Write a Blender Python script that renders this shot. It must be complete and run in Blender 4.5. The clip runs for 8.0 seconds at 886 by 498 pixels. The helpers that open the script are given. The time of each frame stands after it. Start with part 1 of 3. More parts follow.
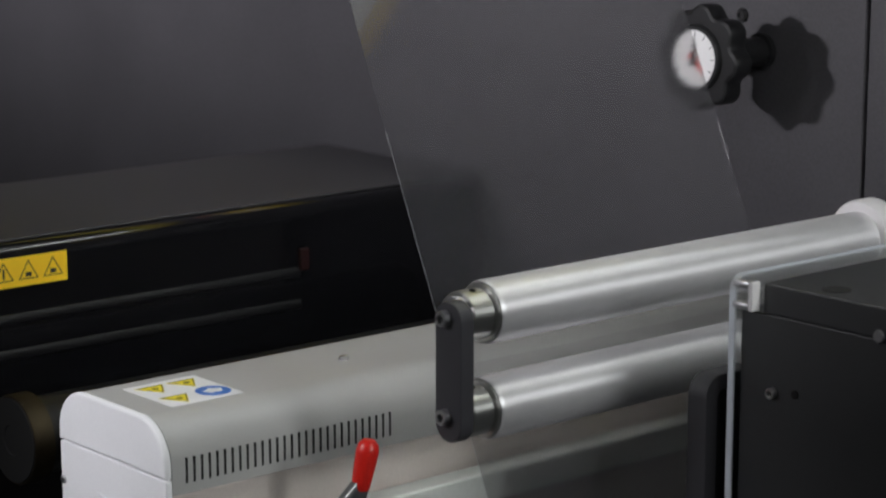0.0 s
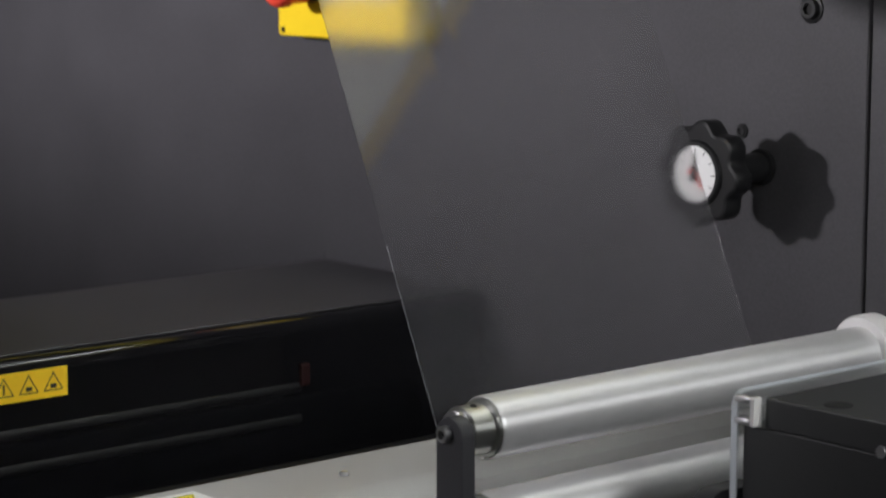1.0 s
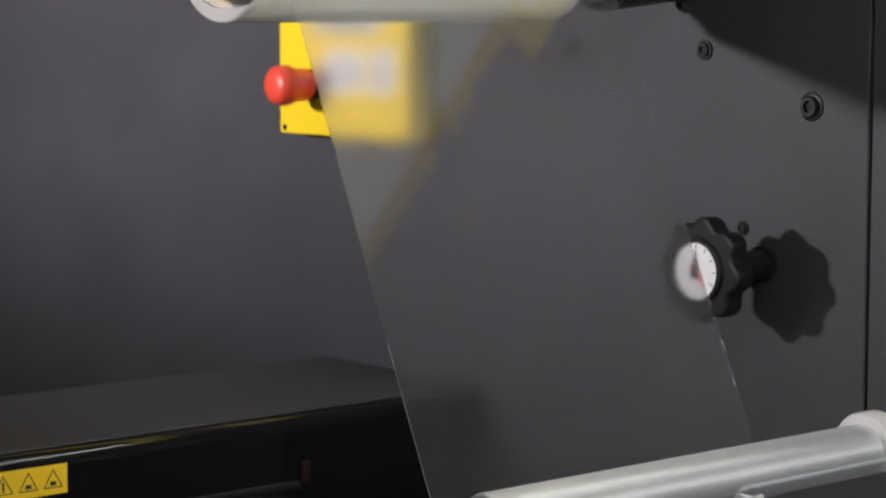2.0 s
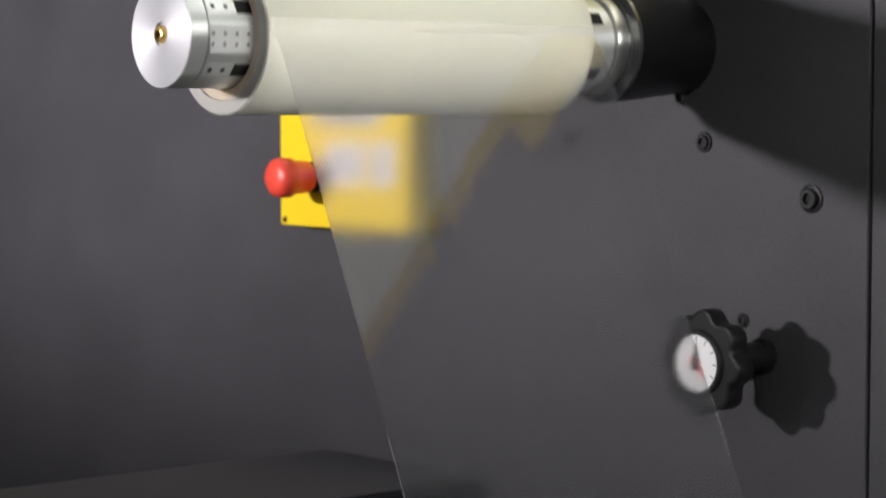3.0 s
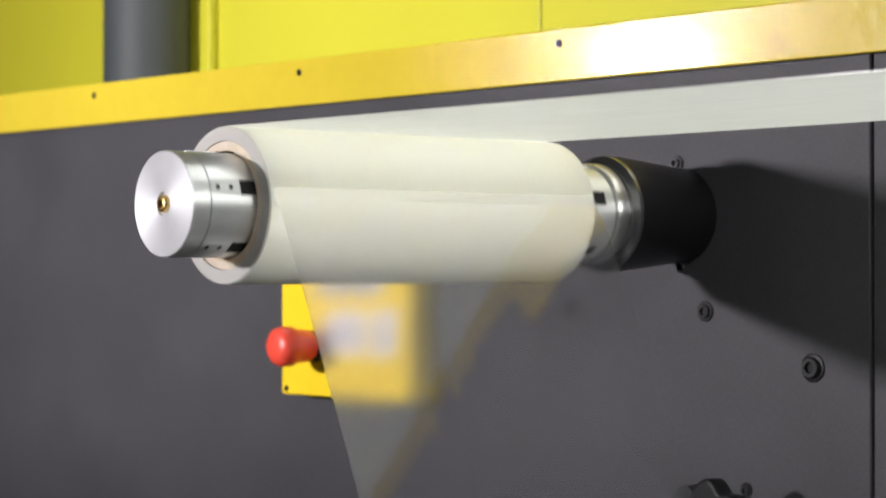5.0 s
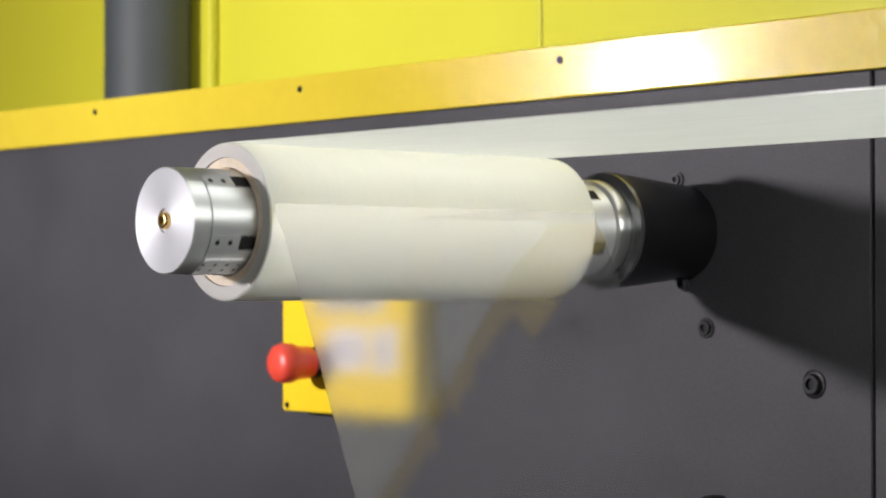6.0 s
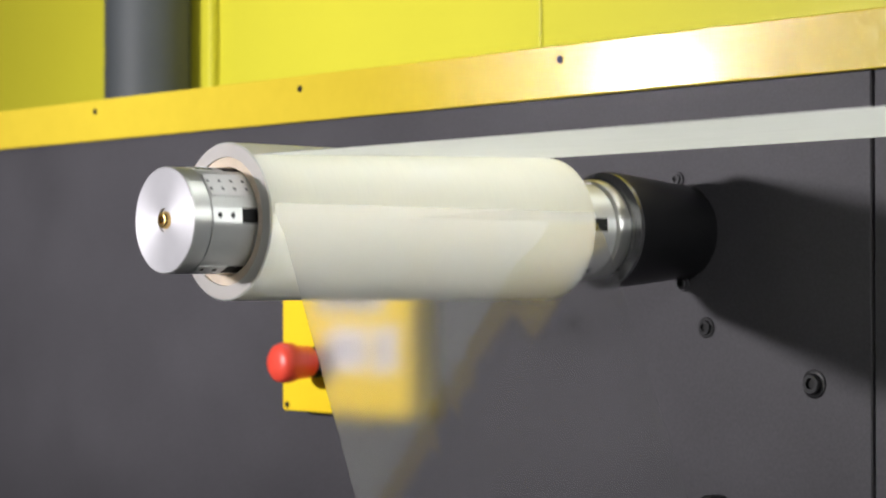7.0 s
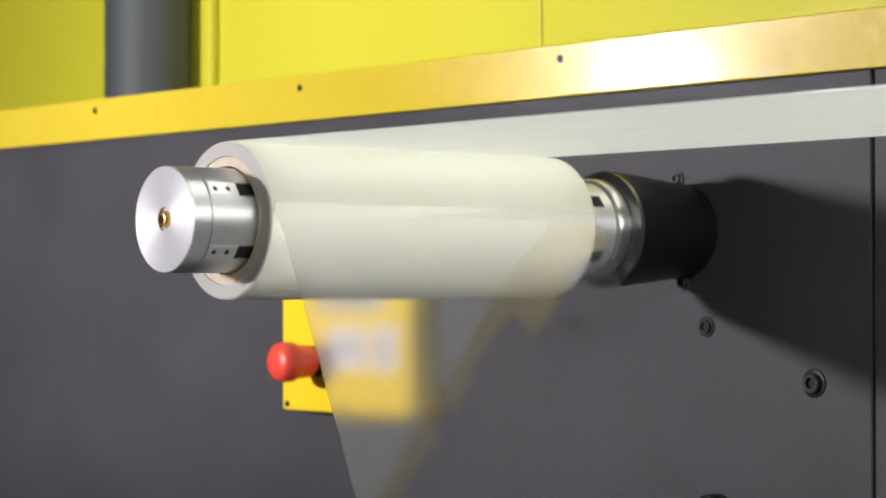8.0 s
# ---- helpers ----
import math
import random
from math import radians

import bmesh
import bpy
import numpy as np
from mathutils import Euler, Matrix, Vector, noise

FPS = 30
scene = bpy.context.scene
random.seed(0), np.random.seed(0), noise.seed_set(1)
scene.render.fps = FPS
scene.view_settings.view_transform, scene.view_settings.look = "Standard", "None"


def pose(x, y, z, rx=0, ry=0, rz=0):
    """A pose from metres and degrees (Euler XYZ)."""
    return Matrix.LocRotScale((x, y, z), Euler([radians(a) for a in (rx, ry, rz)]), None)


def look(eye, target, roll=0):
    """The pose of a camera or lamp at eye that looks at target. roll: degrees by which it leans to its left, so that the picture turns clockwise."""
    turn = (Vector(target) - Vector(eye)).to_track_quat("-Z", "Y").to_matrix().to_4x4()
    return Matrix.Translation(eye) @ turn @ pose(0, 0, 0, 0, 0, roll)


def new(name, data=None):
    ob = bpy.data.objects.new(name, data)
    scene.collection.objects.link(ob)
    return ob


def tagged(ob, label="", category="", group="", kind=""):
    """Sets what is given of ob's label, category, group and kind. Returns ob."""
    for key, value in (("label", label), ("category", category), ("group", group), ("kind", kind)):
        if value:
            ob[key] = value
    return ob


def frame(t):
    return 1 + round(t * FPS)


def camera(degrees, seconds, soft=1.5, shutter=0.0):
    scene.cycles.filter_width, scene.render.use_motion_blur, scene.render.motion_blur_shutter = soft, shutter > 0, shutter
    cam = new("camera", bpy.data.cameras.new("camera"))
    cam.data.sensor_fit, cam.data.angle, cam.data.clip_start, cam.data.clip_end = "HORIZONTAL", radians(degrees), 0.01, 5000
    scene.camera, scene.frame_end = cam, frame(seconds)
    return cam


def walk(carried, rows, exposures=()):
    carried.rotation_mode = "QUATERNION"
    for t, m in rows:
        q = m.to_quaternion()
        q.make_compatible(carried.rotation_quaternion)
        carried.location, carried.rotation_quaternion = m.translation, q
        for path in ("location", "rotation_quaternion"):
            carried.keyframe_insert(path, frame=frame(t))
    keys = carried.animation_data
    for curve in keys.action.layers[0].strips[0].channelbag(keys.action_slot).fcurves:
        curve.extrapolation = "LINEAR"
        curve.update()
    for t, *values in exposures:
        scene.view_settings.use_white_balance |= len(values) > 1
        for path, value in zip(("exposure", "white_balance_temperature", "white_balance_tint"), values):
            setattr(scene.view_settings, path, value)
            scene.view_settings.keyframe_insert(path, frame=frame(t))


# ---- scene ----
# Camera: stands on a tripod and tilts upwards past the machine.
cam = camera(22.15, 8.0, soft=2.0, shutter=0.4)
EYE = Vector((1.3441, -1.4145, 1.1521))


def aim(turn, tilt):
    """The pose at the tripod, turned from +y towards -x and tilted up, in degrees."""
    a, p = radians(turn), radians(tilt)
    return look(EYE, EYE + Vector((-math.sin(a) * math.cos(p), math.cos(a) * math.cos(p), math.sin(p))))


PATH = [
    (0.0, aim(49.483, -11.403)), (0.5, aim(49.499, -9.988)), (1.0, aim(49.508, -8.487)),
    (1.5, aim(49.521, -7.270)), (1.7, aim(49.529, -6.762)), (2.8, aim(49.538, -4.182)),
    (3.0, aim(49.540, -3.700)), (3.5, aim(49.547, -2.433)), (4.0, aim(49.565, -1.193)),
    (4.5, aim(49.578, -0.343)), (5.0, aim(49.578, 0.576)), (5.2, aim(49.580, 0.842)),
    (5.6, aim(49.595, 1.000)), (6.3, aim(49.600, 0.988)), (7.0, aim(49.600, 0.985)), (8.0, aim(49.600, 0.965)),
]
walk(cam, PATH, exposures=[(0.0, -0.09, 6250, 12), (1.7, -0.07, 6400, 12), (3.0, 0.0, 6430, 12), (5.0, 0.06, 6400, 12), (8.0, 0.06, 6400, 12)])
cam.data.dof.use_dof = True
cam.data.dof.focus_distance = 1.62
cam.data.dof.aperture_fstop = 12.0

# ---- light: hall lamp, flood lamp on a stand beside the machine, added unseen fills ----
world = bpy.data.worlds.new("hall_air")
scene.world = world
world.use_nodes = True
world.node_tree.nodes["Background"].inputs["Color"].default_value = (0.9, 0.95, 1.0, 1)
world.node_tree.nodes["Background"].inputs["Strength"].default_value = 0.03


def area_lamp(name, eye, target, sx, sy, watts, colour, beam=180):
    data = bpy.data.lights.new(name, "AREA")
    data.shape, data.size, data.size_y, data.energy, data.color = "RECTANGLE", sx, sy, watts, colour
    data.spread = radians(beam)
    ob = new(name, data)
    ob.matrix_world = look(eye, target)
    return ob


area_lamp("flood_light", (-0.76, -2.10, 1.40), (-0.90, 0, 1.38), 0.13, 0.09, 21.5, (1.0, 0.96, 0.97), 108)
# Unseen fill added to brighten the housing's end cap, which the flap shades.
area_lamp("cap_fill_light", (0.0, -1.20, 1.15), (0.10, -0.62, 0.70), 0.12, 0.12, 0.47, (1.0, 0.98, 0.98), 64)
# Unseen fill added on the camera side to lift shadows around core and hub.
area_lamp("roll_fill_light", (1.7, -2.1, 2.0), (0.0, -0.2, 1.36), 0.3, 0.3, 0.6, (1.0, 1.0, 0.97), 38)
# Weak unseen lamp, placed only to give the yellow trim its highlight.
area_lamp("trim_highlight_light", (-1.36, -1.38, 1.36), (-0.03, 0, 1.50), 0.19, 0.12, 0.15, (1.0, 0.97, 0.96), 20).data.shape = "ELLIPSE"
area_lamp("unseen_hall_light", (1.0, 0.75, 3.2), (0.6, 0.0, 1.0), 3.2, 0.08, 19, (0.97, 1.0, 0.94))
# Added fill at head height: brightens faces towards +x, hardly reaches the panel.
area_lamp("unseen_hall_light", (2.9, -0.15, 1.85), (0.1, -0.40, 1.0), 0.5, 0.9, 26, (0.98, 1.0, 0.95))
# Unseen strip added above the trim to brighten the yellow cover.
area_lamp("cover_fill_light", (-0.35, 0.07, 2.0), (-0.45, 0.30, 1.45), 1.9, 0.06, 3.0, (1.0, 1.0, 0.95), 110)


# ---- materials ----
def material(name, base, rough=0.5, metal=0.0, vary=0.08, grain=400.0, blotch=9.0, bump=0.1, stretch=(1, 1, 1), spec=0.5, coat=0.0, dist=0.0003):
    """A painted, plastic or metal surface: fine grain, soft blotches and slight relief."""
    m = bpy.data.materials.new(name)
    m.use_nodes = True
    nt = m.node_tree
    b = nt.nodes["Principled BSDF"]
    tc = nt.nodes.new("ShaderNodeTexCoord")
    mp = nt.nodes.new("ShaderNodeMapping")
    mp.inputs["Scale"].default_value = stretch
    nt.links.new(tc.outputs["Object"], mp.inputs["Vector"])
    fine = nt.nodes.new("ShaderNodeTexNoise")
    fine.inputs["Scale"].default_value, fine.inputs["Detail"].default_value = grain, 3
    wide = nt.nodes.new("ShaderNodeTexNoise")
    wide.inputs["Scale"].default_value, wide.inputs["Detail"].default_value = blotch, 5
    nt.links.new(mp.outputs["Vector"], fine.inputs["Vector"])
    nt.links.new(tc.outputs["Object"], wide.inputs["Vector"])
    add = nt.nodes.new("ShaderNodeMath")
    add.operation = "MULTIPLY_ADD"
    add.inputs[1].default_value = 0.5
    half = nt.nodes.new("ShaderNodeMath")
    half.operation = "MULTIPLY"
    half.inputs[1].default_value = 0.5
    nt.links.new(wide.outputs["Fac"], half.inputs[0])
    nt.links.new(fine.outputs["Fac"], add.inputs[0])
    nt.links.new(half.outputs[0], add.inputs[2])
    ramp = nt.nodes.new("ShaderNodeValToRGB")
    ramp.color_ramp.elements[0].position, ramp.color_ramp.elements[1].position = 0.3, 0.7
    ramp.color_ramp.elements[0].color = (*[max(c * (1 - vary), 0) for c in base], 1)
    ramp.color_ramp.elements[1].color = (*[min(c * (1 + vary), 1) for c in base], 1)
    nt.links.new(add.outputs[0], ramp.inputs["Fac"])
    nt.links.new(ramp.outputs["Color"], b.inputs["Base Color"])
    mr = nt.nodes.new("ShaderNodeMapRange")
    mr.inputs["To Min"].default_value, mr.inputs["To Max"].default_value = max(rough - 0.07, 0.02), min(rough + 0.07, 1)
    nt.links.new(add.outputs[0], mr.inputs["Value"])
    nt.links.new(mr.outputs["Result"], b.inputs["Roughness"])
    b.inputs["Metallic"].default_value = metal
    b.inputs["Specular IOR Level"].default_value = spec
    b.inputs["Coat Weight"].default_value = coat
    b.inputs["Coat Roughness"].default_value = 0.08
    if bump:
        bp = nt.nodes.new("ShaderNodeBump")
        bp.inputs["Strength"].default_value, bp.inputs["Distance"].default_value = bump, dist
        nt.links.new(fine.outputs["Fac"], bp.inputs["Height"])
        nt.links.new(bp.outputs["Normal"], b.inputs["Normal"])
    return m


def turned_metal(name, base, rough, metal=0.65):
    """Metal turned on a lathe about the y axis: fine rings and a gloss drawn out across them."""
    m = material(name, base, rough, metal, 0.05, 60, 12, 0.0)
    nt = m.node_tree
    b = nt.nodes["Principled BSDF"]
    even = next(n for n in nt.nodes if n.type == "MAP_RANGE").inputs
    even["To Min"].default_value, even["To Max"].default_value = rough - 0.015, rough + 0.015
    tan = nt.nodes.new("ShaderNodeTangent")
    tan.direction_type, tan.axis = "RADIAL", "Y"
    b.inputs["Anisotropic"].default_value = 0.75
    b.inputs["Anisotropic Rotation"].default_value = 0.25
    nt.links.new(tan.outputs["Tangent"], b.inputs["Tangent"])
    return m


def film_material(name, least, most, tint, rough, thick, through_share=0.5, gloss=0.04):
    """Clear plastic film: soft see-through, its own gloss and a share of milky haze."""
    m = bpy.data.materials.new(name)
    m.use_nodes = True
    nt = m.node_tree
    nt.nodes.remove(nt.nodes["Principled BSDF"])
    clear = nt.nodes.new("ShaderNodeBsdfRefraction")
    clear.inputs["Color"].default_value = (0.925, 0.922, 0.918, 1)
    clear.inputs["IOR"].default_value, clear.inputs["Roughness"].default_value = 1.5, rough
    shine = nt.nodes.new("ShaderNodeBsdfGlossy")
    shine.inputs["Roughness"].default_value = gloss
    fres = nt.nodes.new("ShaderNodeFresnel")
    fres.inputs["IOR"].default_value = 1.7
    b = nt.nodes.new("ShaderNodeMixShader")
    nt.links.new(fres.outputs[0], b.inputs["Fac"])
    nt.links.new(clear.outputs[0], b.inputs[1])
    nt.links.new(shine.outputs[0], b.inputs[2])
    dif = nt.nodes.new("ShaderNodeBsdfDiffuse")
    dif.inputs["Color"].default_value = (*tint, 1)
    tr = nt.nodes.new("ShaderNodeBsdfTranslucent")
    tr.inputs["Color"].default_value = (*tint, 1)
    both = nt.nodes.new("ShaderNodeMixShader")
    both.inputs["Fac"].default_value = through_share
    nt.links.new(dif.outputs[0], both.inputs[1])
    nt.links.new(tr.outputs[0], both.inputs[2])
    tc = nt.nodes.new("ShaderNodeTexCoord")
    mp = nt.nodes.new("ShaderNodeMapping")
    mp.inputs["Scale"].default_value = thick
    ns = nt.nodes.new("ShaderNodeTexNoise")
    ns.inputs["Scale"].default_value, ns.inputs["Detail"].default_value = 30, 4
    mr = nt.nodes.new("ShaderNodeMapRange")
    mr.inputs["To Min"].default_value, mr.inputs["To Max"].default_value = least, most
    nt.links.new(tc.outputs["Object"], mp.inputs["Vector"])
    nt.links.new(mp.outputs["Vector"], ns.inputs["Vector"])
    nt.links.new(ns.outputs["Fac"], mr.inputs["Value"])
    mix = nt.nodes.new("ShaderNodeMixShader")
    nt.links.new(mr.outputs["Result"], mix.inputs["Fac"])
    nt.links.new(b.outputs[0], mix.inputs[1])
    nt.links.new(both.outputs[0], mix.inputs[2])
    nt.links.new(mix.outputs[0], nt.nodes["Material Output"].inputs["Surface"])
    return m


def clear_plastic(name, rough):
    m = material(name, (0.95, 0.97, 0.97), rough, 0, 0.01, 200, 10, 0.02)
    m.node_tree.nodes["Principled BSDF"].inputs["Transmission Weight"].default_value = 1.0
    m.node_tree.nodes["Principled BSDF"].inputs["IOR"].default_value = 1.49
    return m


PANEL = material("grey_powder_coat", (0.0545, 0.0528, 0.0585), 0.55, 0, 0.24, 380, 7, 0.4, spec=0.30)
BLACK_GLOSS = material("black_gloss_acrylic", (0.006, 0.006, 0.007), 0.07, 0, 0.2, 200, 5, 0.01, spec=0.4)
BLACK_SATIN = material("black_anodised", (0.009, 0.009, 0.010), 0.42, 0, 0.2, 700, 20, 0.15, spec=0.3)
HUB_BLACK = material("black_housing_paint", (0.007, 0.007, 0.008), 0.38, 0, 0.2, 700, 20, 0.15, spec=0.42)
DARK_BOX = material("dark_grey_paint", (0.034, 0.035, 0.037), 0.45, 0, 0.15, 800, 12, 0.2)
LINK_GREY = material("dark_link_coating", (0.038, 0.037, 0.043), 0.5, 0, 0.12, 900, 30, 0.2)
YELLOW = material("yellow_paint", (0.62, 0.475, 0.036), 0.24, 0, 0.05, 60, 8, 0.5, coat=0.2, dist=0.0013)
YELLOW_COVER = material("yellow_cover_paint", (0.55, 0.515, 0.028), 0.5, 0, 0.05, 400, 5, 0.08)
YELLOW_BOX = material("yellow_plastic", (0.84, 0.60, 0.012), 0.4, 0, 0.05, 500, 20, 0.08)
RED = material("red_plastic", (0.76, 0.07, 0.04), 0.38, 0, 0.08, 500, 40, 0.08)
RED_GRIP = material("red_vinyl_grip", (0.70, 0.02, 0.012), 0.34, 0, 0.08, 600, 50, 0.12)
LAMP_PAINT = material("light_grey_paint", (0.41, 0.41, 0.40), 0.42, 0, 0.05, 900, 14, 0.25)
LAMP_CAP = material("white_grey_paint", (0.88, 0.88, 0.90), 0.45, 0, 0.04, 900, 14, 0.2)
# The warm light on this plate is put into its base colour.
LOWER_PLATE = material("warm_lit_grey_plate", (0.66, 0.60, 0.56), 0.38, 0.3, 0.06, 500, 16, 0.1)
ROLLER = turned_metal("brushed_aluminium", (0.82, 0.81, 0.83), 0.40, 0.58)
STEEL = turned_metal("turned_steel", (0.62, 0.62, 0.60), 0.30, 0.95)
SHAFT = turned_metal("turned_aluminium", (0.88, 0.89, 0.88), 0.40, 0.75)
SHAFT_FACE = turned_metal("faced_aluminium", (0.62, 0.62, 0.64), 0.62, 0.45)
BRASS = material("brass", (0.80, 0.55, 0.20), 0.25, 1.0, 0.08, 300, 40, 0.05)
BRONZE = material("worn_bronze", (0.06, 0.048, 0.03), 0.55, 1.0, 0.2, 200, 30, 0.1)
ZINC = material("zinc_steel", (0.60, 0.60, 0.62), 0.32, 1.0, 0.1, 300, 30, 0.08)
WHITE = material("white_print", (0.80, 0.80, 0.80), 0.4, 0, 0.03, 300, 20, 0.02)
WHITE_PLASTIC = material("white_plastic", (0.78, 0.76, 0.77), 0.35, 0, 0.04, 300, 30, 0.04)
BLACK_INK = material("black_print", (0.015, 0.015, 0.015), 0.5, 0, 0.1, 300, 20, 0.0)
RAIL_PLATE = material("worn_grey_plate", (0.40, 0.37, 0.355), 0.4, 0.3, 0.14, 300, 12, 0.1)
LABEL_YELLOW = material("lemon_print", (0.82, 0.68, 0.02), 0.4, 0, 0.05, 300, 30, 0.0)
HUB_RING = material("polished_black_steel", (0.20, 0.20, 0.21), 0.22, 0.8, 0.15, 200, 20, 0.03)
# Dimmed red for the block that replaces a faint reflection on the hood.
DARK_RED = material("dim_red_gleam", (0.014, 0.001, 0.001), 0.4, 0, 0.1, 300, 30, 0.05)
YELLOW_INK = material("yellow_print", (0.84, 0.54, 0.012), 0.4, 0, 0.05, 300, 30, 0.0)
BLUE_INK = material("blue_print", (0.03, 0.16, 0.55), 0.4, 0, 0.05, 300, 30, 0.0)
SLOT = material("slot_dark", (0.008, 0.008, 0.008), 0.8, 0, 0.1, 300, 20, 0.0)
ROLL_FILM = material("wound_film", (0.735, 0.715, 0.615), 0.46, 0, 0.03, 60, 9, 0.03, stretch=(1, 12, 1), spec=0.35)
ROLL_EDGE = material("wound_film_edge", (0.88, 0.82, 0.70), 0.5, 0, 0.05, 900, 30, 0.1)
CORE = material("paper_core", (0.76, 0.60, 0.43), 0.5, 0, 0.15, 120, 25, 0.1)
PALE_BAR = material("pale_anodised_bar", (0.66, 0.69, 0.66), 0.4, 0.45, 0.06, 300, 20, 0.1)
HALL_WALL = material("hall_wall_paint", (0.22, 0.22, 0.22), 0.8, 0, 0.06, 60, 2, 0.1)
HALL_FLOOR = material("concrete_floor", (0.07, 0.07, 0.07), 0.5, 0, 0.2, 80, 2, 0.1)
POST = material("grey_pipe_paint", (0.045, 0.052, 0.056), 0.62, 0, 0.12, 300, 10, 0.1)
FILM = film_material("clear_film", 0.022, 0.031, (0.76, 0.75, 0.83), 0.125, (1, 0.2, 1))
WEB = film_material("milky_film", 0.66, 1.0, (0.90, 0.905, 0.88), 0.2, (0.3, 14, 1), 0.8, 0.15)
for m in (ROLL_EDGE, CORE, ROLL_FILM):
    skin = m.node_tree.nodes["Principled BSDF"].inputs
    skin["Subsurface Weight"].default_value, skin["Subsurface Scale"].default_value = 0.6, 0.02
    skin["Subsurface Radius"].default_value = (1.0, 0.9, 0.72)
EDGE = film_material("frosted_edge", 0.55, 0.85, (0.8, 0.82, 0.85), 0.4, (1, 1, 1), 0.5, 0.3)
SHIELD = clear_plastic("acrylic_sheet", 0.06)


# ---- mesh helpers ----
BASE = {}


def thing(name, at, label, category, group="", kind=""):
    """An empty at the thing's base, tagged."""
    ob = new(name)
    ob.location = at
    ob.empty_display_size = 0.02
    BASE[ob] = Vector(at)
    return tagged(ob, label, category, group, kind)


def part(name, bm, mat, parent=None, label=""):
    """Links bm, built in world metres, as one mesh under a thing or part."""
    base = BASE.get(parent, Vector((0, 0, 0)))
    bmesh.ops.translate(bm, verts=bm.verts, vec=-base)
    bmesh.ops.recalc_face_normals(bm, faces=bm.faces)
    for f in bm.faces:
        f.smooth = True
    for e in bm.edges:
        if len(e.link_faces) == 2:
            turn, sizes = e.calc_face_angle(0), sorted(f.calc_area() for f in e.link_faces)
            e.smooth = not (turn > radians(32) or (turn > radians(5) and sizes[1] > 12 * sizes[0]))
    me = bpy.data.meshes.new(name)
    bm.to_mesh(me)
    bm.free()
    me.materials.append(mat)
    ob = new(name, me)
    if parent:
        ob.parent = parent
    BASE[ob] = base
    if label:
        tagged(ob, label)
    return ob


def box(x0, x1, y0, y1, z0, z1, bevel=0.0, seg=2):
    bm = bmesh.new()
    bmesh.ops.create_cube(bm, size=1)
    for v in bm.verts:
        v.co = (x0 + (v.co.x + 0.5) * (x1 - x0), y0 + (v.co.y + 0.5) * (y1 - y0), z0 + (v.co.z + 0.5) * (z1 - z0))
    if bevel:
        bmesh.ops.bevel(bm, geom=bm.edges[:], offset=bevel, segments=seg, affect="EDGES", profile=0.5)
    return bm


def prism(outline, y0, y1, bevel=0.0):
    """Pushes an outline of (x, z) along y."""
    bm = bmesh.new()
    near = [bm.verts.new((x, y0, z)) for x, z in outline]
    far = [bm.verts.new((x, y1, z)) for x, z in outline]
    n = len(outline)
    caps = [bm.faces.new(near), bm.faces.new(far[::-1])]
    for i in range(n):
        bm.faces.new((near[i], far[i], far[(i + 1) % n], near[(i + 1) % n]))
    bmesh.ops.recalc_face_normals(bm, faces=bm.faces)
    if bevel:
        rim = {e for f in caps for e in f.edges}
        bmesh.ops.bevel(bm, geom=list(rim), offset=bevel, segments=2, affect="EDGES", profile=0.5)
    return bm


def lathe(profile, cx, cz, seg=64, closed=False):
    """Turns a profile of (y, radius) about an axis along y through (cx, cz)."""
    bm = bmesh.new()
    rings = []
    for y, r in profile:
        rings.append([bm.verts.new((cx + r * math.cos(2 * math.pi * i / seg), y, cz + r * math.sin(2 * math.pi * i / seg))) for i in range(seg)])
    pairs = list(zip(rings, rings[1:])) + ([(rings[-1], rings[0])] if closed else [])
    for a, b in pairs:
        for i in range(seg):
            bm.faces.new((a[i], a[(i + 1) % seg], b[(i + 1) % seg], b[i]))
    if not closed:
        bm.faces.new(rings[0])
        bm.faces.new(rings[-1][::-1])
    return bm


def rounded(x0, x1, z0, z1, r, seg=8, corners=(1, 1, 1, 1)):
    """Outline of a rounded rectangle; corners: bottom left, bottom right, top right, top left."""
    out = []
    spots = ((x0 + r, z0 + r, 180), (x1 - r, z0 + r, 270), (x1 - r, z1 - r, 0), (x0 + r, z1 - r, 90))
    sharp = ((x0, z0), (x1, z0), (x1, z1), (x0, z1))
    for on, (cx, cz, a0), s in zip(corners, spots, sharp):
        if not on:
            out.append(s)
            continue
        for i in range(seg + 1):
            a = radians(a0 + 90 * i / seg)
            out.append((cx + r * math.cos(a), cz + r * math.sin(a)))
    return out


def plate(points, normal, t):
    """A flat sheet of thickness t on the polygon points (3D), raised along normal."""
    bm = bmesh.new()
    n = Vector(normal) * t
    low = [bm.verts.new(p) for p in points]
    top = [bm.verts.new(Vector(p) + n) for p in points]
    bm.faces.new(low[::-1])
    bm.faces.new(top)
    k = len(points)
    for i in range(k):
        bm.faces.new((low[i], low[(i + 1) % k], top[(i + 1) % k], top[i]))
    return bm


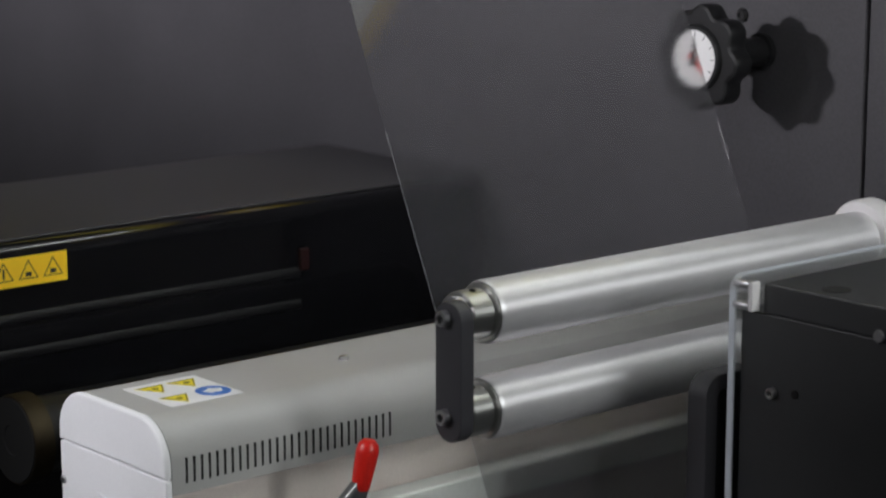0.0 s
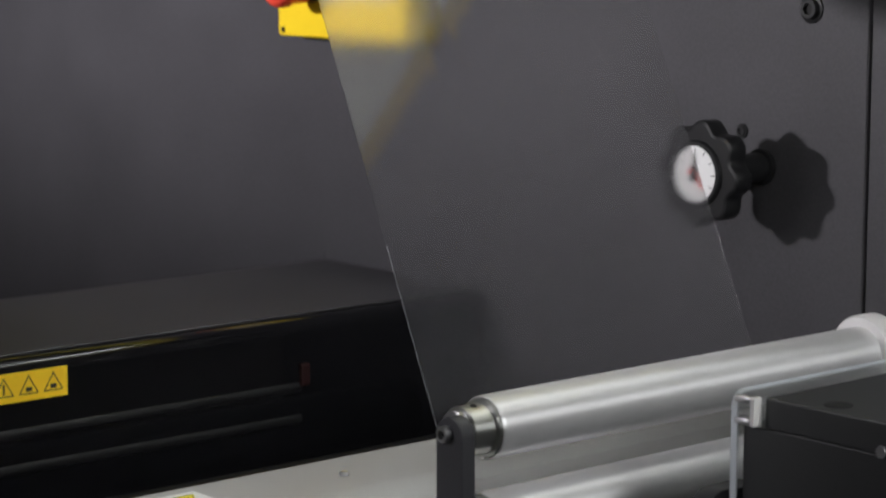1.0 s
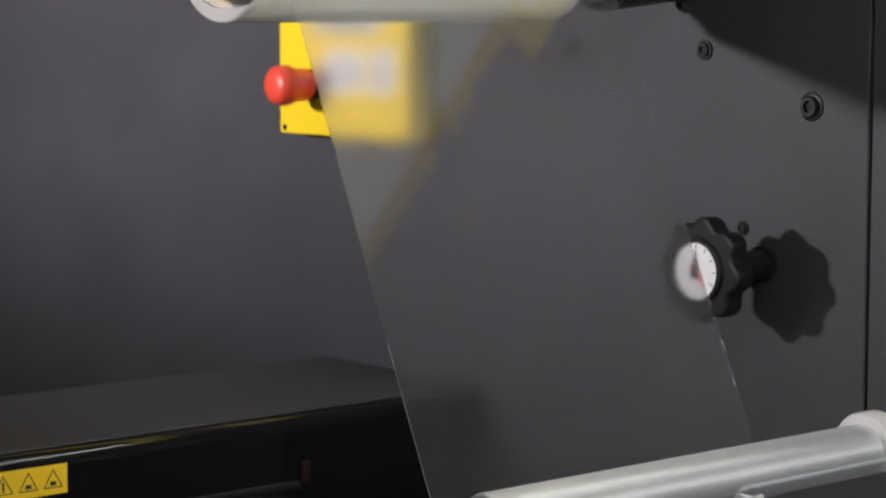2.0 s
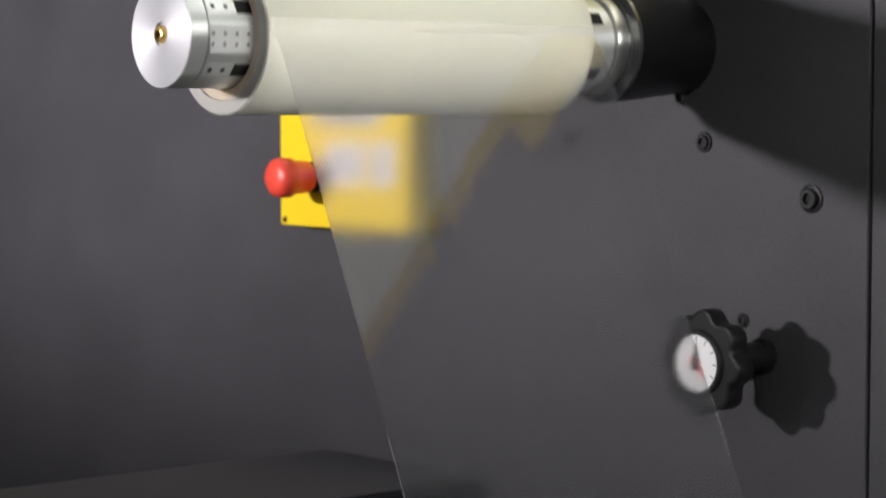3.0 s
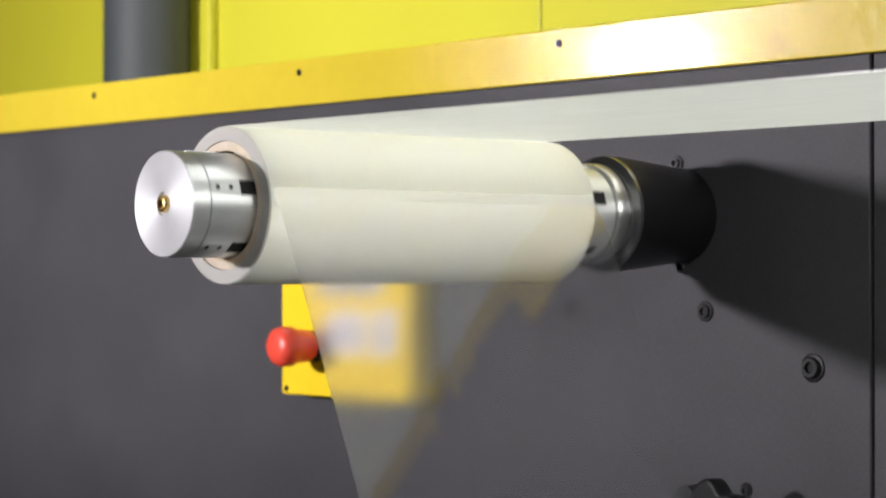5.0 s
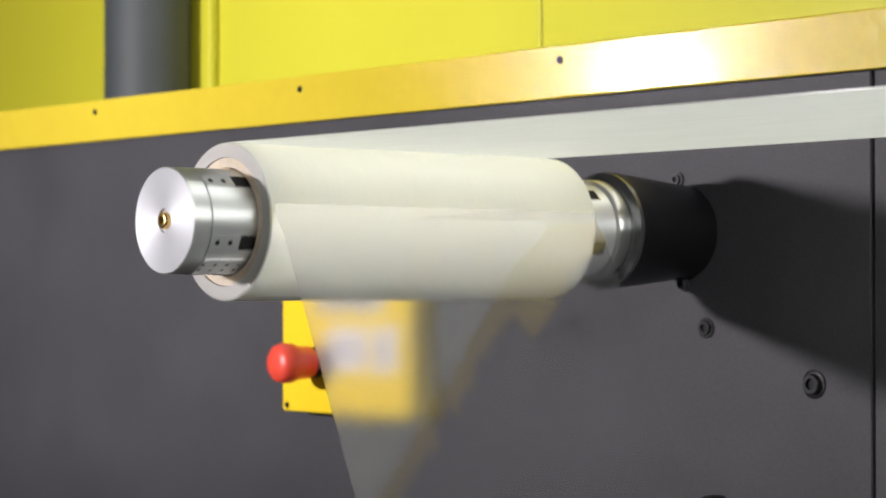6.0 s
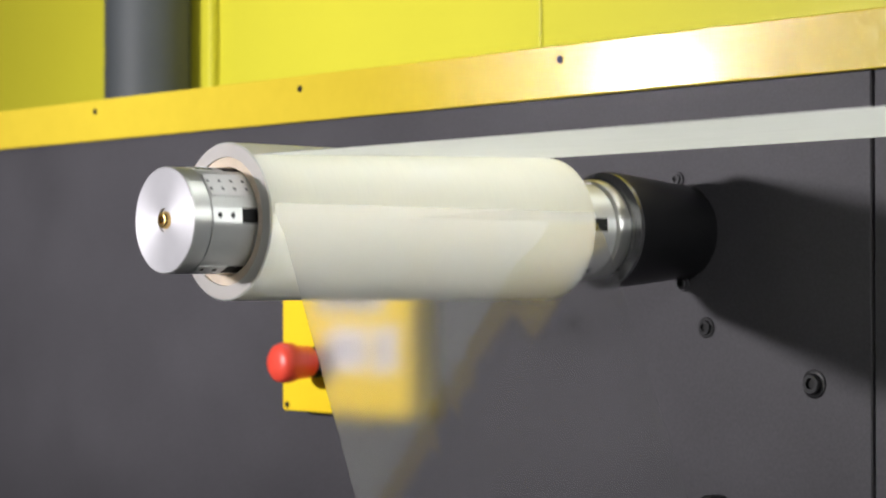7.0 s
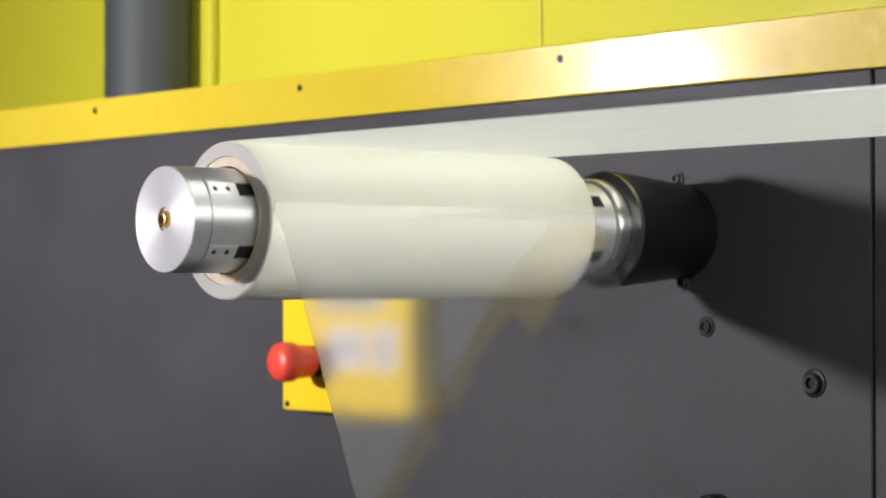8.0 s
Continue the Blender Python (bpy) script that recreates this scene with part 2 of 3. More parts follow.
def triangle_ring(c, u, v, size, width, normal, t):
    """A triangular outline standing on its base, in the plane of u (across) and v (up)."""
    c, u, v = Vector(c), Vector(u), Vector(v)
    outer = [c + v * size * 0.58, c - u * size * 0.5 - v * size * 0.29, c + u * size * 0.5 - v * size * 0.29]
    inner = [c + (p - c) * (1 - width) for p in outer]
    bm = bmesh.new()
    n = Vector(normal) * t
    a, b = [bm.verts.new(p + n) for p in outer], [bm.verts.new(p + n) for p in inner]
    d, e = [bm.verts.new(p) for p in outer], [bm.verts.new(p) for p in inner]
    for i in range(3):
        j = (i + 1) % 3
        bm.faces.new((a[i], a[j], b[j], b[i]))
        bm.faces.new((d[i], d[j], a[j], a[i]))
        bm.faces.new((b[i], b[j], e[j], e[i]))
        bm.faces.new((e[i], e[j], d[j], d[i]))
    return bm


def socket_screw(parent, x, y, z, r, depth, washer=0.0, mat=None, name="socket_screw"):
    """A cap screw pointing along -y with a hexagon socket; y is the face that it sits on."""
    mat = mat or BLACK_SATIN
    head = lathe([(y, r * 0.98), (y - depth * 0.85, r), (y - depth, r * 0.9), (y - depth, r * 0.56), (y - depth * 0.45, r * 0.5)], x, z, 24)
    screw = part(name, head, mat, parent)
    part("socket", lathe([(y - depth * 0.47, r * 0.48), (y - depth * 0.5, r * 0.48)], x, z, 6), SLOT, screw)
    if washer:
        part("washer", lathe([(y, washer), (y - 0.0012, washer), (y - 0.0016, washer * 0.94), (y - 0.0016, r * 0.9)], x, z, 28), mat, screw)
    return screw


# ---- the hall ----
def hall():
    tagged(part("floor", box(-4, 6, -6, 4, -0.1, 0), HALL_FLOOR), "grey concrete floor of the hall", "floor", kind="structure")
    tagged(part("ceiling", box(-4, 6, -6, 4, 4.2, 4.3), HALL_WALL), "pale grey ceiling of the hall", "ceiling", kind="structure")
    for nm, b in (("wall_north", box(-4.1, 6.1, 4, 4.1, 0, 4.2)), ("wall_south", box(-4.1, 6.1, -6.1, -6, 0, 4.2)),
                  ("wall_west", box(-4.1, -4, -6, 4, 0, 4.2)), ("wall_east", box(6, 6.1, -6, 4, 0, 4.2))):
        tagged(part(nm, b, HALL_WALL), "pale grey painted wall of the hall", "wall", kind="structure")


hall()


def flood_lamp():
    f = thing("flood_lamp", (-0.76, -2.2, 0), "unseen black flood lamp on a stand with an added light-blocking flap", "lamp")
    part("pole", prism(rounded(-0.775, -0.745, 0.02, 1.30, 0.004), -2.235, -2.205), BLACK_SATIN, f)
    part("base", box(-0.92, -0.60, -2.38, -2.06, 0, 0.02, 0.004), BLACK_SATIN, f)
    part("housing", box(-0.86, -0.66, -2.28, -2.115, 1.302, 1.48, 0.006), BLACK_SATIN, f)
    # Added out of view to block the flood light from the lower panel.
    part("flap", plate([(-0.86, -2.112, 1.305), (-0.66, -2.112, 1.305), (-0.39, -1.72, 1.300), (-1.13, -1.72, 1.276)], (0, 0, -1), 0.002), BLACK_SATIN, f, "added black flap that shades the lower panel")


flood_lamp()


# ---- machine frame: dark panels, yellow trim ----
def machine_frame():
    m = thing("laminating_machine", (-0.6, 0.04, 0), "dark grey powder-coated machine side frame with yellow trim", "machine")
    part("side_panel", box(-2.2, 0.2035, 0, 0.03, 0.0, 1.3246, 0.0012, 1), PANEL, m)
    part("side_panel", box(0.2065, 0.2985, 0, 0.03, 0.0, 1.3246, 0.0012, 1), PANEL, m)
    # Unseen taller panel, made up to narrow the yellow reflection in the film.
    part("side_panel", box(0.3015, 1.10, 0, 0.03, 0.0, 1.3660, 0.0012, 1), PANEL, m)
    part("backing", box(0.19, 0.22, 0.031, 0.04, 0.0, 1.3246), SLOT, m)
    # Its trim is raised for the same reflection, also out of view.
    part("trim_strip", box(0.3005, 1.10, -0.005, 0.03, 1.3664, 1.3900, 0.0012, 2), YELLOW, m)
    bm = box(-2.2, 0.30, -0.003, 0.03, 1.3250, 1.3725, 0.0012, 2)
    for v in bm.verts:
        if v.co.y < 0.01:
            v.co.y -= (v.co.z - 1.3250) * 0.058
    trim = part("trim_strip", bm, YELLOW, m, "glossy yellow painted trim strip, leaning slightly forward")
    for x in (-1.342, -0.942, -0.541, -0.148, 0.246):
        part("screw", lathe([(-0.0045, 0.0036), (-0.0062, 0.0034), (-0.0066, 0.0026), (-0.0066, 0.0014), (-0.0056, 0.0012)], x, 1.3592, 16), BLACK_SATIN, trim)
    socket_screw(m, 0.0272, 0, 1.1185, 0.0062, 0.004, 0.0088)
    socket_screw(m, 0.1453, 0, 1.0745, 0.0085, 0.006, 0.0118)
    socket_screw(m, 0.0730, 0, 0.9705, 0.0045, 0.003, 0.0062)
    part("plug", lathe([(0, 0.0075), (-0.0015, 0.007), (-0.0018, 0.004)], -0.1347, 1.1200, 24), BLACK_SATIN, m)
    for x, z in ((-0.5024, 0.8000), (-1.0284, 0.7437)):
        part("stud", lathe([(0, 0.0018), (-0.0008, 0.0016), (-0.0012, 0.0009)], x, z, 12), LINK_GREY, m)
    # bench under the rolls, out of sight behind the hood and housings
    part("crossbeam", box(-0.9, 0.9, -0.62, -0.002, 0.38, 0.44, 0.004), DARK_BOX, m)
    for x in (-0.8, 0.8):
        for y in (-0.58, -0.06):
            part("leg", box(x - 0.03, x + 0.03, y - 0.03, y + 0.03, 0, 0.379, 0.003), DARK_BOX, m)
    return m


machine_frame()


def yellow_cover():
    c = thing("machine_cover", (-0.8, 0.3, 0), "yellow painted sheet metal cover behind the frame", "machine cover")
    part("cover_panel", box(-2.6, -1.186, 0.30, 0.32, 0, 1.9, 0.002), YELLOW_COVER, c)
    part("cover_panel", box(-1.184, -0.5025, 0.30, 0.32, 0, 1.9, 0.002), YELLOW_COVER, c)
    part("cover_panel", box(-0.5005, 1.30, 0.30, 0.32, 0, 1.9, 0.002), YELLOW_COVER, c)
    part("folded_edge", box(-1.183, -1.127, 0.285, 0.299, 0, 1.9, 0.003), YELLOW_COVER, c)
    p = thing("support_post", (-1.205, 0.235, 0), "dark grey painted steel tube post behind the machine", "post")
    bm = bmesh.new()
    bmesh.ops.create_cone(bm, segments=48, radius1=0.057, radius2=0.057, depth=2.3, cap_ends=True)
    bmesh.ops.translate(bm, verts=bm.verts, vec=(-1.198, 0.2335, 1.162))
    part("tube", bm, POST, p)
    part("foot_plate", box(-1.29, -1.12, 0.14, 0.283, 0, 0.012, 0.002), POST, p)


yellow_cover()


# ---- unwinding roll on its air shaft ----
AX, AZ = 0.0, 1.2


def on_shaft(angle, r):
    """The place at radius r, turned downwards from +x by angle, and the outward and sideways directions."""
    a = radians(angle)
    out = Vector((math.cos(a), 0, -math.sin(a)))
    return Vector((AX, 0, AZ)) + out * r, out, Vector((-math.sin(a), 0, -math.cos(a)))


def shaft_block(angle, y0, y1, width, r0, r1):
    """A low block lying along the shaft's mantle."""
    p0, out, side = on_shaft(angle, r0)
    bm = bmesh.new()
    vs = []
    for k in (0, 1):
        for y in (y0, y1):
            for s in (-0.5, 0.5):
                vs.append(bm.verts.new(p0 + out * ((r1 - r0) * k) + side * (s * width) + Vector((0, y, 0))))
    for q in ((0, 1, 3, 2), (4, 6, 7, 5), (0, 4, 5, 1), (2, 3, 7, 6), (0, 2, 6, 4), (1, 5, 7, 3)):
        bm.faces.new([vs[i] for i in q])
    return bm


def shaft_stud(angle, y, radius, r0, r1):
    p0, out, side = on_shaft(angle, r0)
    bm = bmesh.new()
    low = [bm.verts.new(p0 + side * radius * math.cos(i * math.pi / 6) + Vector((0, y + radius * math.sin(i * math.pi / 6), 0))) for i in range(12)]
    top = [bm.verts.new(v.co + out * (r1 - r0)) for v in low]
    bm.faces.new(low)
    bm.faces.new(top[::-1])
    for i in range(12):
        bm.faces.new((low[i], low[(i + 1) % 12], top[(i + 1) % 12], top[i]))
    return bm


def air_shaft():
    s = thing("air_shaft", (AX, -0.526, AZ), "bright turned aluminium air shaft with brass valve", "shaft")
    R = 0.0379
    cap = part("end_cap", lathe([(-0.5145, R), (-0.5283, R), (-0.5289, R - 0.0006), (-0.5289, R - 0.0030), (-0.5270, R - 0.0030)], AX, AZ, 96), SHAFT, s, "turned aluminium end cap")
    part("cap_face", lathe([(-0.5272, R - 0.0008), (-0.5290, R - 0.0008), (-0.5290, 0.0085), (-0.5245, 0.0085)], AX, AZ, 96), SHAFT_FACE, cap, "faced round front")
    part("recess", lathe([(-0.5246, 0.0083), (-0.525, 0.0083)], AX, AZ, 32), ZINC, s)
    v = part("valve", lathe([(-0.525, 0.0062), (-0.5295, 0.0062), (-0.531, 0.0055), (-0.5315, 0.0046), (-0.5315, 0.0032), (-0.528, 0.0022)], AX, AZ, 32), BRASS, s, "brass air valve")
    part("valve_pin", lathe([(-0.5275, 0.0014), (-0.5305, 0.0012)], AX, AZ, 12), SLOT, v)
    part("groove", lathe([(-0.5146, R - 0.0012), (-0.5136, R - 0.0012)], AX, AZ, 96), SLOT, s)
    part("mantle", lathe([(-0.5135, R - 0.0004), (-0.513, R), (-0.118, R), (-0.1175, R - 0.0004)], AX, AZ, 96), SHAFT, s)
    part("rear_collar", lathe([(-0.117, 0.030), (-0.116, 0.0405), (-0.1135, 0.0415), (-0.106, 0.0415), (-0.1035, 0.040), (-0.1033, 0.030)], AX, AZ, 96), STEEL, s)
    for k in range(5):
        a = 36 + 72 * k
        ins = part("key_insert", shaft_block(a, -0.5125, -0.4885, 0.0105, R - 0.0015, R + 0.00015), SHAFT, s)
        for y in (-0.5075, -0.4965):
            part("key_screw", shaft_stud(a, y, 0.0019, R - 0.001, R + 0.0003), SLOT, ins)
        part("key_slot", shaft_block(a, -0.4885, -0.455, 0.0108, R - 0.0015, R + 0.00012), SLOT, s)
        part("key_slot", shaft_block(a, -0.150, -0.128, 0.0108, R - 0.0015, R + 0.00012), SLOT, s)
    ruler = part("scale_strip", shaft_block(0, -0.5125, -0.470, 0.0200, R - 0.002, R + 0.0001), WHITE, s, "white measuring scale with black ticks")
    for row, tilt in ((-1, -7.5), (1, 7.5)):
        for i in range(8):
            y = -0.5105 + 0.005 * i
            ln = 0.0028 if i % 2 == 0 else 0.0016
            part("tick", shaft_block(tilt * 1.75, y - 0.0003, y + 0.0003, ln, R, R + 0.0006), BLACK_INK, ruler)
            if i % 2 == 0:
                part("digit_bar", shaft_block(tilt * 0.75, y - 0.0011, y + 0.0011, 0.0022, R, R + 0.0004), POST, ruler)
    return s


def film_roll():
    r = thing("film_roll", (AX, -0.474, AZ), "cream roll of plastic film on a paper core", "film roll")
    part("wound_film", lathe([(-0.4770, 0.0465), (-0.4770, 0.0562), (-0.4764, 0.0571), (-0.1606, 0.0571), (-0.160, 0.0562), (-0.160, 0.0465)], AX, AZ, 160, True), ROLL_FILM, r)
    part("wound_edge", lathe([(-0.4774, 0.0466), (-0.4774, 0.0560), (-0.4769, 0.0560), (-0.4769, 0.0466)], AX, AZ, 160, True), ROLL_EDGE, r, "pale edge of the wound layers")
    part("core", lathe([(-0.4758, 0.0392), (-0.4762, 0.0396), (-0.4762, 0.0460), (-0.4758, 0.0464), (-0.161, 0.0464), (-0.161, 0.0392)], AX, AZ, 128, True), CORE, r, "brown glossy paper core")
    return r


def shaft_hub():
    h = thing("shaft_bearing", (AX, 0, AZ), "black anodised bearing housing bolted to the panel", "bearing")
    part("housing", lathe([(-0.0005, 0.0400), (-0.0200, 0.0415), (-0.0800, 0.0478), (-0.0955, 0.0485), (-0.0955, 0.030), (-0.05, 0.0300)], AX, AZ, 96), HUB_BLACK, h)
    part("front_ring", lathe([(-0.0957, 0.0482), (-0.0990, 0.0478), (-0.1030, 0.0435), (-0.1035, 0.0420), (-0.1035, 0.034), (-0.0957, 0.034)], AX, AZ, 96), HUB_RING, h, "polished chamfered front ring")
    for x, z in ((AX - 0.0055, AZ + 0.0452), (AX + 0.0010, AZ - 0.0445), (AX - 0.0450, AZ + 0.001)):
        socket_screw(h, x, -0.0006, z, 0.0046, 0.0045, 0.0066, LINK_GREY)
    return h


SHAFT_THING, ROLL_THING = air_shaft(), film_roll()
shaft_hub()


# ---- film: milky web off the top, clear web down to the bench ----
def webs():
    w = thing("upper_film_web", (0.0, -0.160, 1.2575), "milky white plastic film running off the roll", "film")
    bm = bmesh.new()
    nx, ny = 60, 10
    grid = []
    lead = [(AX + 0.0574 * math.cos(radians(q)), AZ + 0.0574 * math.sin(radians(q))) for q in range(135, 90, -5)]
    lead += [(1.7 * (i / (nx - 9)) ** 1.5, 1.2574) for i in range(nx - 8)]
    for x, z in lead:
        grid.append([bm.verts.new((x, -0.474 + 0.314 * j / ny, z + 0.0003 * math.sin(3 * x + 0.5 * j) * min(1, max(0, x) * 3))) for j in range(ny + 1)])
    for i in range(nx):
        for j in range(ny):
            bm.faces.new((grid[i][j], grid[i][j + 1], grid[i + 1][j + 1], grid[i + 1][j]))
    bmesh.ops.solidify(bm, geom=bm.faces[:], thickness=0.0002)
    sheet = part("film_sheet", bm, WEB, w)
    rim = box(0.0, 1.7, -0.4745, -0.4741, 1.2570, 1.2576)
    part("cut_edge", rim, WEB, w, "pale cut edge of the film")
    d = thing("lower_film_web", (0.0524, -0.309, 1.2236), "clear glossy plastic film drawn down from the roll", "film")
    x0, z0, x1, z1 = 0.0675, 1.1910, 0.3756, 0.5080
    bm = bmesh.new()
    n = Vector((0.9115, 0, 0.4113))
    ny = 110
    line = [(AX + 0.0576 * math.cos(radians(q)), AZ + 0.0576 * math.sin(radians(q)), q, -1.0) for q in range(12, 2, -2)]
    line += [(x0 + (i / 36) * (x1 - x0), z0 + (i / 36) * (z1 - z0), 24.29, i / 36) for i in range(37)]
    nx = len(line) - 1
    folds = [(-0.398, 0.05, 0.0040, 0.00009), (-0.372, 0.03, 0.0055, -0.00010), (-0.345, 0.06, 0.0080, 0.00010), (-0.300, -0.02, 0.012, -0.00003), (-0.235, 0.04, 0.016, 0.00008)]
    faces = []
    for lift in (0, 0.00025):
        grid = []
        for x, z, q, t in line:
            out = Vector((math.cos(radians(q)), 0, math.sin(radians(q))))
            row = []
            for j in range(ny + 1):
                y = -0.474 + 0.314 * j / ny
                d_out = 0.0
                if 0 < t < 0.62:
                    d_out = sum(h * math.exp(-(((y - c - k * t) / w) ** 2)) for c, k, w, h in folds) * math.sin(math.pi * t * 1.6)
                row.append(bm.verts.new(Vector((x, y, z)) + out * (lift + d_out)))
            grid.append(row)
        faces.append(grid)
    low_g, top_g = faces
    for i in range(nx):
        for j in range(ny):
            bm.faces.new((top_g[i][j], top_g[i][j + 1], top_g[i + 1][j + 1], top_g[i + 1][j]))
            bm.faces.new((low_g[i][j], low_g[i + 1][j], low_g[i + 1][j + 1], low_g[i][j + 1]))
    rim = [(0, j) for j in range(ny)] + [(i, ny) for i in range(nx)] + [(nx, j) for j in range(ny, 0, -1)] + [(i, 0) for i in range(nx, 0, -1)]
    for (i, j), (k, l) in zip(rim, rim[1:] + rim[:1]):
        bm.faces.new((low_g[i][j], low_g[k][l], top_g[k][l], top_g[i][j]))
    low = part("film_sheet", bm, FILM, d)
    xe, ze = x0 + 0.38 * (x1 - x0), z0 + 0.38 * (z1 - z0)
    edge = plate([(xe, -0.47413, ze), (xe, -0.4740, ze), (x1, -0.4740, z1), (x1, -0.47413, z1)], n, 0.00025)
    part("cut_edge", edge, EDGE, d, "pale cut edge of the film")
    sheet.visible_shadow = False
    low.visible_shadow = False
    return w, d


UPPER_WEB, LOWER_WEB = webs()


# ---- emergency stop box on the panel ----
def stop_box():
    c = thing("emergency_stop_box", (-0.42, 0, 1.027), "yellow emergency stop control box with red mushroom button", "control box")
    end = part("body", prism(rounded(-0.5373, -0.3300, 1.0265, 1.1503, 0.004), -0.030, -0.001, 0.0015), YELLOW_BOX, c)
    for z in (1.0325, 1.143):
        part("cover_screw", lathe([(-0.0301, 0.0034), (-0.0309, 0.003), (-0.0309, 0.0012)], -0.5290, z, 12), BLACK_SATIN, end)
    bx, bz = -0.4775, 1.0775
    part("collar", lathe([(-0.0302, 0.0155), (-0.036, 0.0155), (-0.037, 0.0145), (-0.040, 0.0135)], bx, bz, 40), BLACK_SATIN, c, "black button collar")
    part("button", lathe([(-0.0395, 0.0145), (-0.042, 0.0160), (-0.060, 0.0172), (-0.064, 0.0198), (-0.074, 0.0200), (-0.079, 0.0186), (-0.0825, 0.0148), (-0.0840, 0.0080), (-0.0843, 0.0020)], bx, bz, 48), RED, c, "red mushroom push button")
    for x0, x1, z0, z1 in ((-0.462, -0.398, 1.071, 1.112), (-0.386, -0.352, 1.070, 1.114), (-0.478, -0.372, 1.129, 1.147)):
        lp = part("legend_plate", prism(rounded(x0, x1, z0, z1, 0.002, 3), -0.0308, -0.0302), WHITE_PLASTIC, c)
        for k in range(2):
            zz = z0 + (z1 - z0) * (0.35 + 0.3 * k)
            part("text_bar", box(x0 + 0.004, x1 - 0.006 - 0.008 * k, -0.0312, -0.0309, zz - 0.002, zz + 0.002), POST, lp)
    return c


stop_box()


# ---- hand knob with position dial ----
def hand_knob():
    kx, kz = 0.0960, 0.9425
    k = thing("adjusting_knob", (kx, 0, kz), "black lobed hand knob with a white position dial", "knob")
    outline = []
    for i in range(96):
        a = 2 * math.pi * i / 96
        r = 0.0405 + 0.0032 * (1 - 2 * abs(math.sin(4 * a + 0.4)) ** 3.0)
        outline.append((kx + r * math.cos(a), kz + r * math.sin(a)))
    part("grip", prism(outline, -0.0795, -0.0600, 0.0028), BLACK_SATIN, k)
    part("rim", lathe([(-0.0793, 0.0275), (-0.0820, 0.0270), (-0.0830, 0.0258), (-0.0830, 0.0232), (-0.0810, 0.0228)], kx, kz, 64), BLACK_SATIN, k)
    dial = part("dial", lathe([(-0.0798, 0.0228), (-0.0817, 0.0228), (-0.0818, 0.018)], kx, kz, 64), WHITE, k, "white round dial face")
    for i in range(12):
        a = radians(30 * i)
        c = Vector((kx + 0.0195 * math.cos(a), -0.0818, kz + 0.0195 * math.sin(a)))
        o, s = Vector((math.cos(a), 0, math.sin(a))), Vector((-math.sin(a), 0, math.cos(a)))
        part("tick", plate([c - o * 0.002 - s * 0.0003, c + o * 0.002 - s * 0.0003, c + o * 0.002 + s * 0.0003, c - o * 0.002 + s * 0.0003], (0, -1, 0), 0.0003), POST, dial)

    def needle(name, mat, angle, length, width, lift):
        a = radians(angle)
        o, s = Vector((math.sin(a), 0, math.cos(a))), Vector((math.cos(a), 0, -math.sin(a)))
        c = Vector((kx, -0.0818 - lift, kz))
        part(name, plate([c - o * 0.006 - s * width, c - o * 0.006 + s * width, c + o * length], (0, -1, 0), 0.0005), mat, dial)

    needle("black_needle", BLACK_INK, 4, 0.017, 0.0040, 0.0016)
    needle("red_needle", RED, 140, 0.017, 0.0048, 0.0006)
    part("stem", lathe([(-0.0605, 0.020), (-0.0540, 0.012), (-0.006, 0.012), (-0.005, 0.015), (-0.0006, 0.015)], kx, kz, 40), BLACK_SATIN, k)
    return k


hand_knob()


# ---- black hood with hazard sticker ----
def hood():
    h = thing("black_hood", (-0.38, -0.35, 0.44), "glossy black cover hood on the machine bench", "machine hood")
    part("shell", prism(rounded(-0.500, -0.248, 0.441, 0.793, 0.012, 8, (0, 0, 1, 1)), -0.90, -0.001, 0.001), BLACK_GLOSS, h)
    part("top_plate", prism(rounded(-0.500, -0.262, 0.7935, 0.7955, 0.0009, 2), -0.90, -0.002), PANEL, h, "grey coated top plate")
    # Two added ribs catch light in place of streaks reflected in the glossy front.
    for z in (0.7315, 0.7020):
        rib = prism([(-0.2482 + 0.0016 * math.sin(math.pi * i / 8), z + 0.0045 * math.cos(math.pi * i / 8)) for i in range(9)], -0.64, -0.222)
        part("streak_rib", rib, HUB_BLACK, h, "shallow rib standing in for a reflected streak")
    # Made-up block in place of a faint red reflection in the front.
    part("red_gleam", prism(rounded(-0.2479, -0.2430, 0.7325, 0.7530, 0.0022), -0.2245, -0.2155, 0.0008), DARK_RED, h, "small dark red block standing in for a faint reflection")
    st = part("hazard_sticker", box(-0.2478, -0.2472, -0.566, -0.4625, 0.7580, 0.7826), YELLOW_INK, h, "yellow sticker with three hazard triangles")
    for i in range(3):
        y = -0.4760 - 0.0230 * i
        part("hazard_triangle", triangle_ring((-0.2472, y, 0.7688), (0, 1, 0), (0, 0, 1), 0.0185, 0.16, (1, 0, 0), 0.0003), BLACK_INK, st)
        part("pictogram", box(-0.2472, -0.2469, y - (0.0009 if i == 2 else 0.0028), y + (0.0009 if i == 2 else 0.0028), 0.7655, 0.7655 + (0.0085 if i == 2 else 0.0036)), BLACK_INK, st)
    return h


hood()


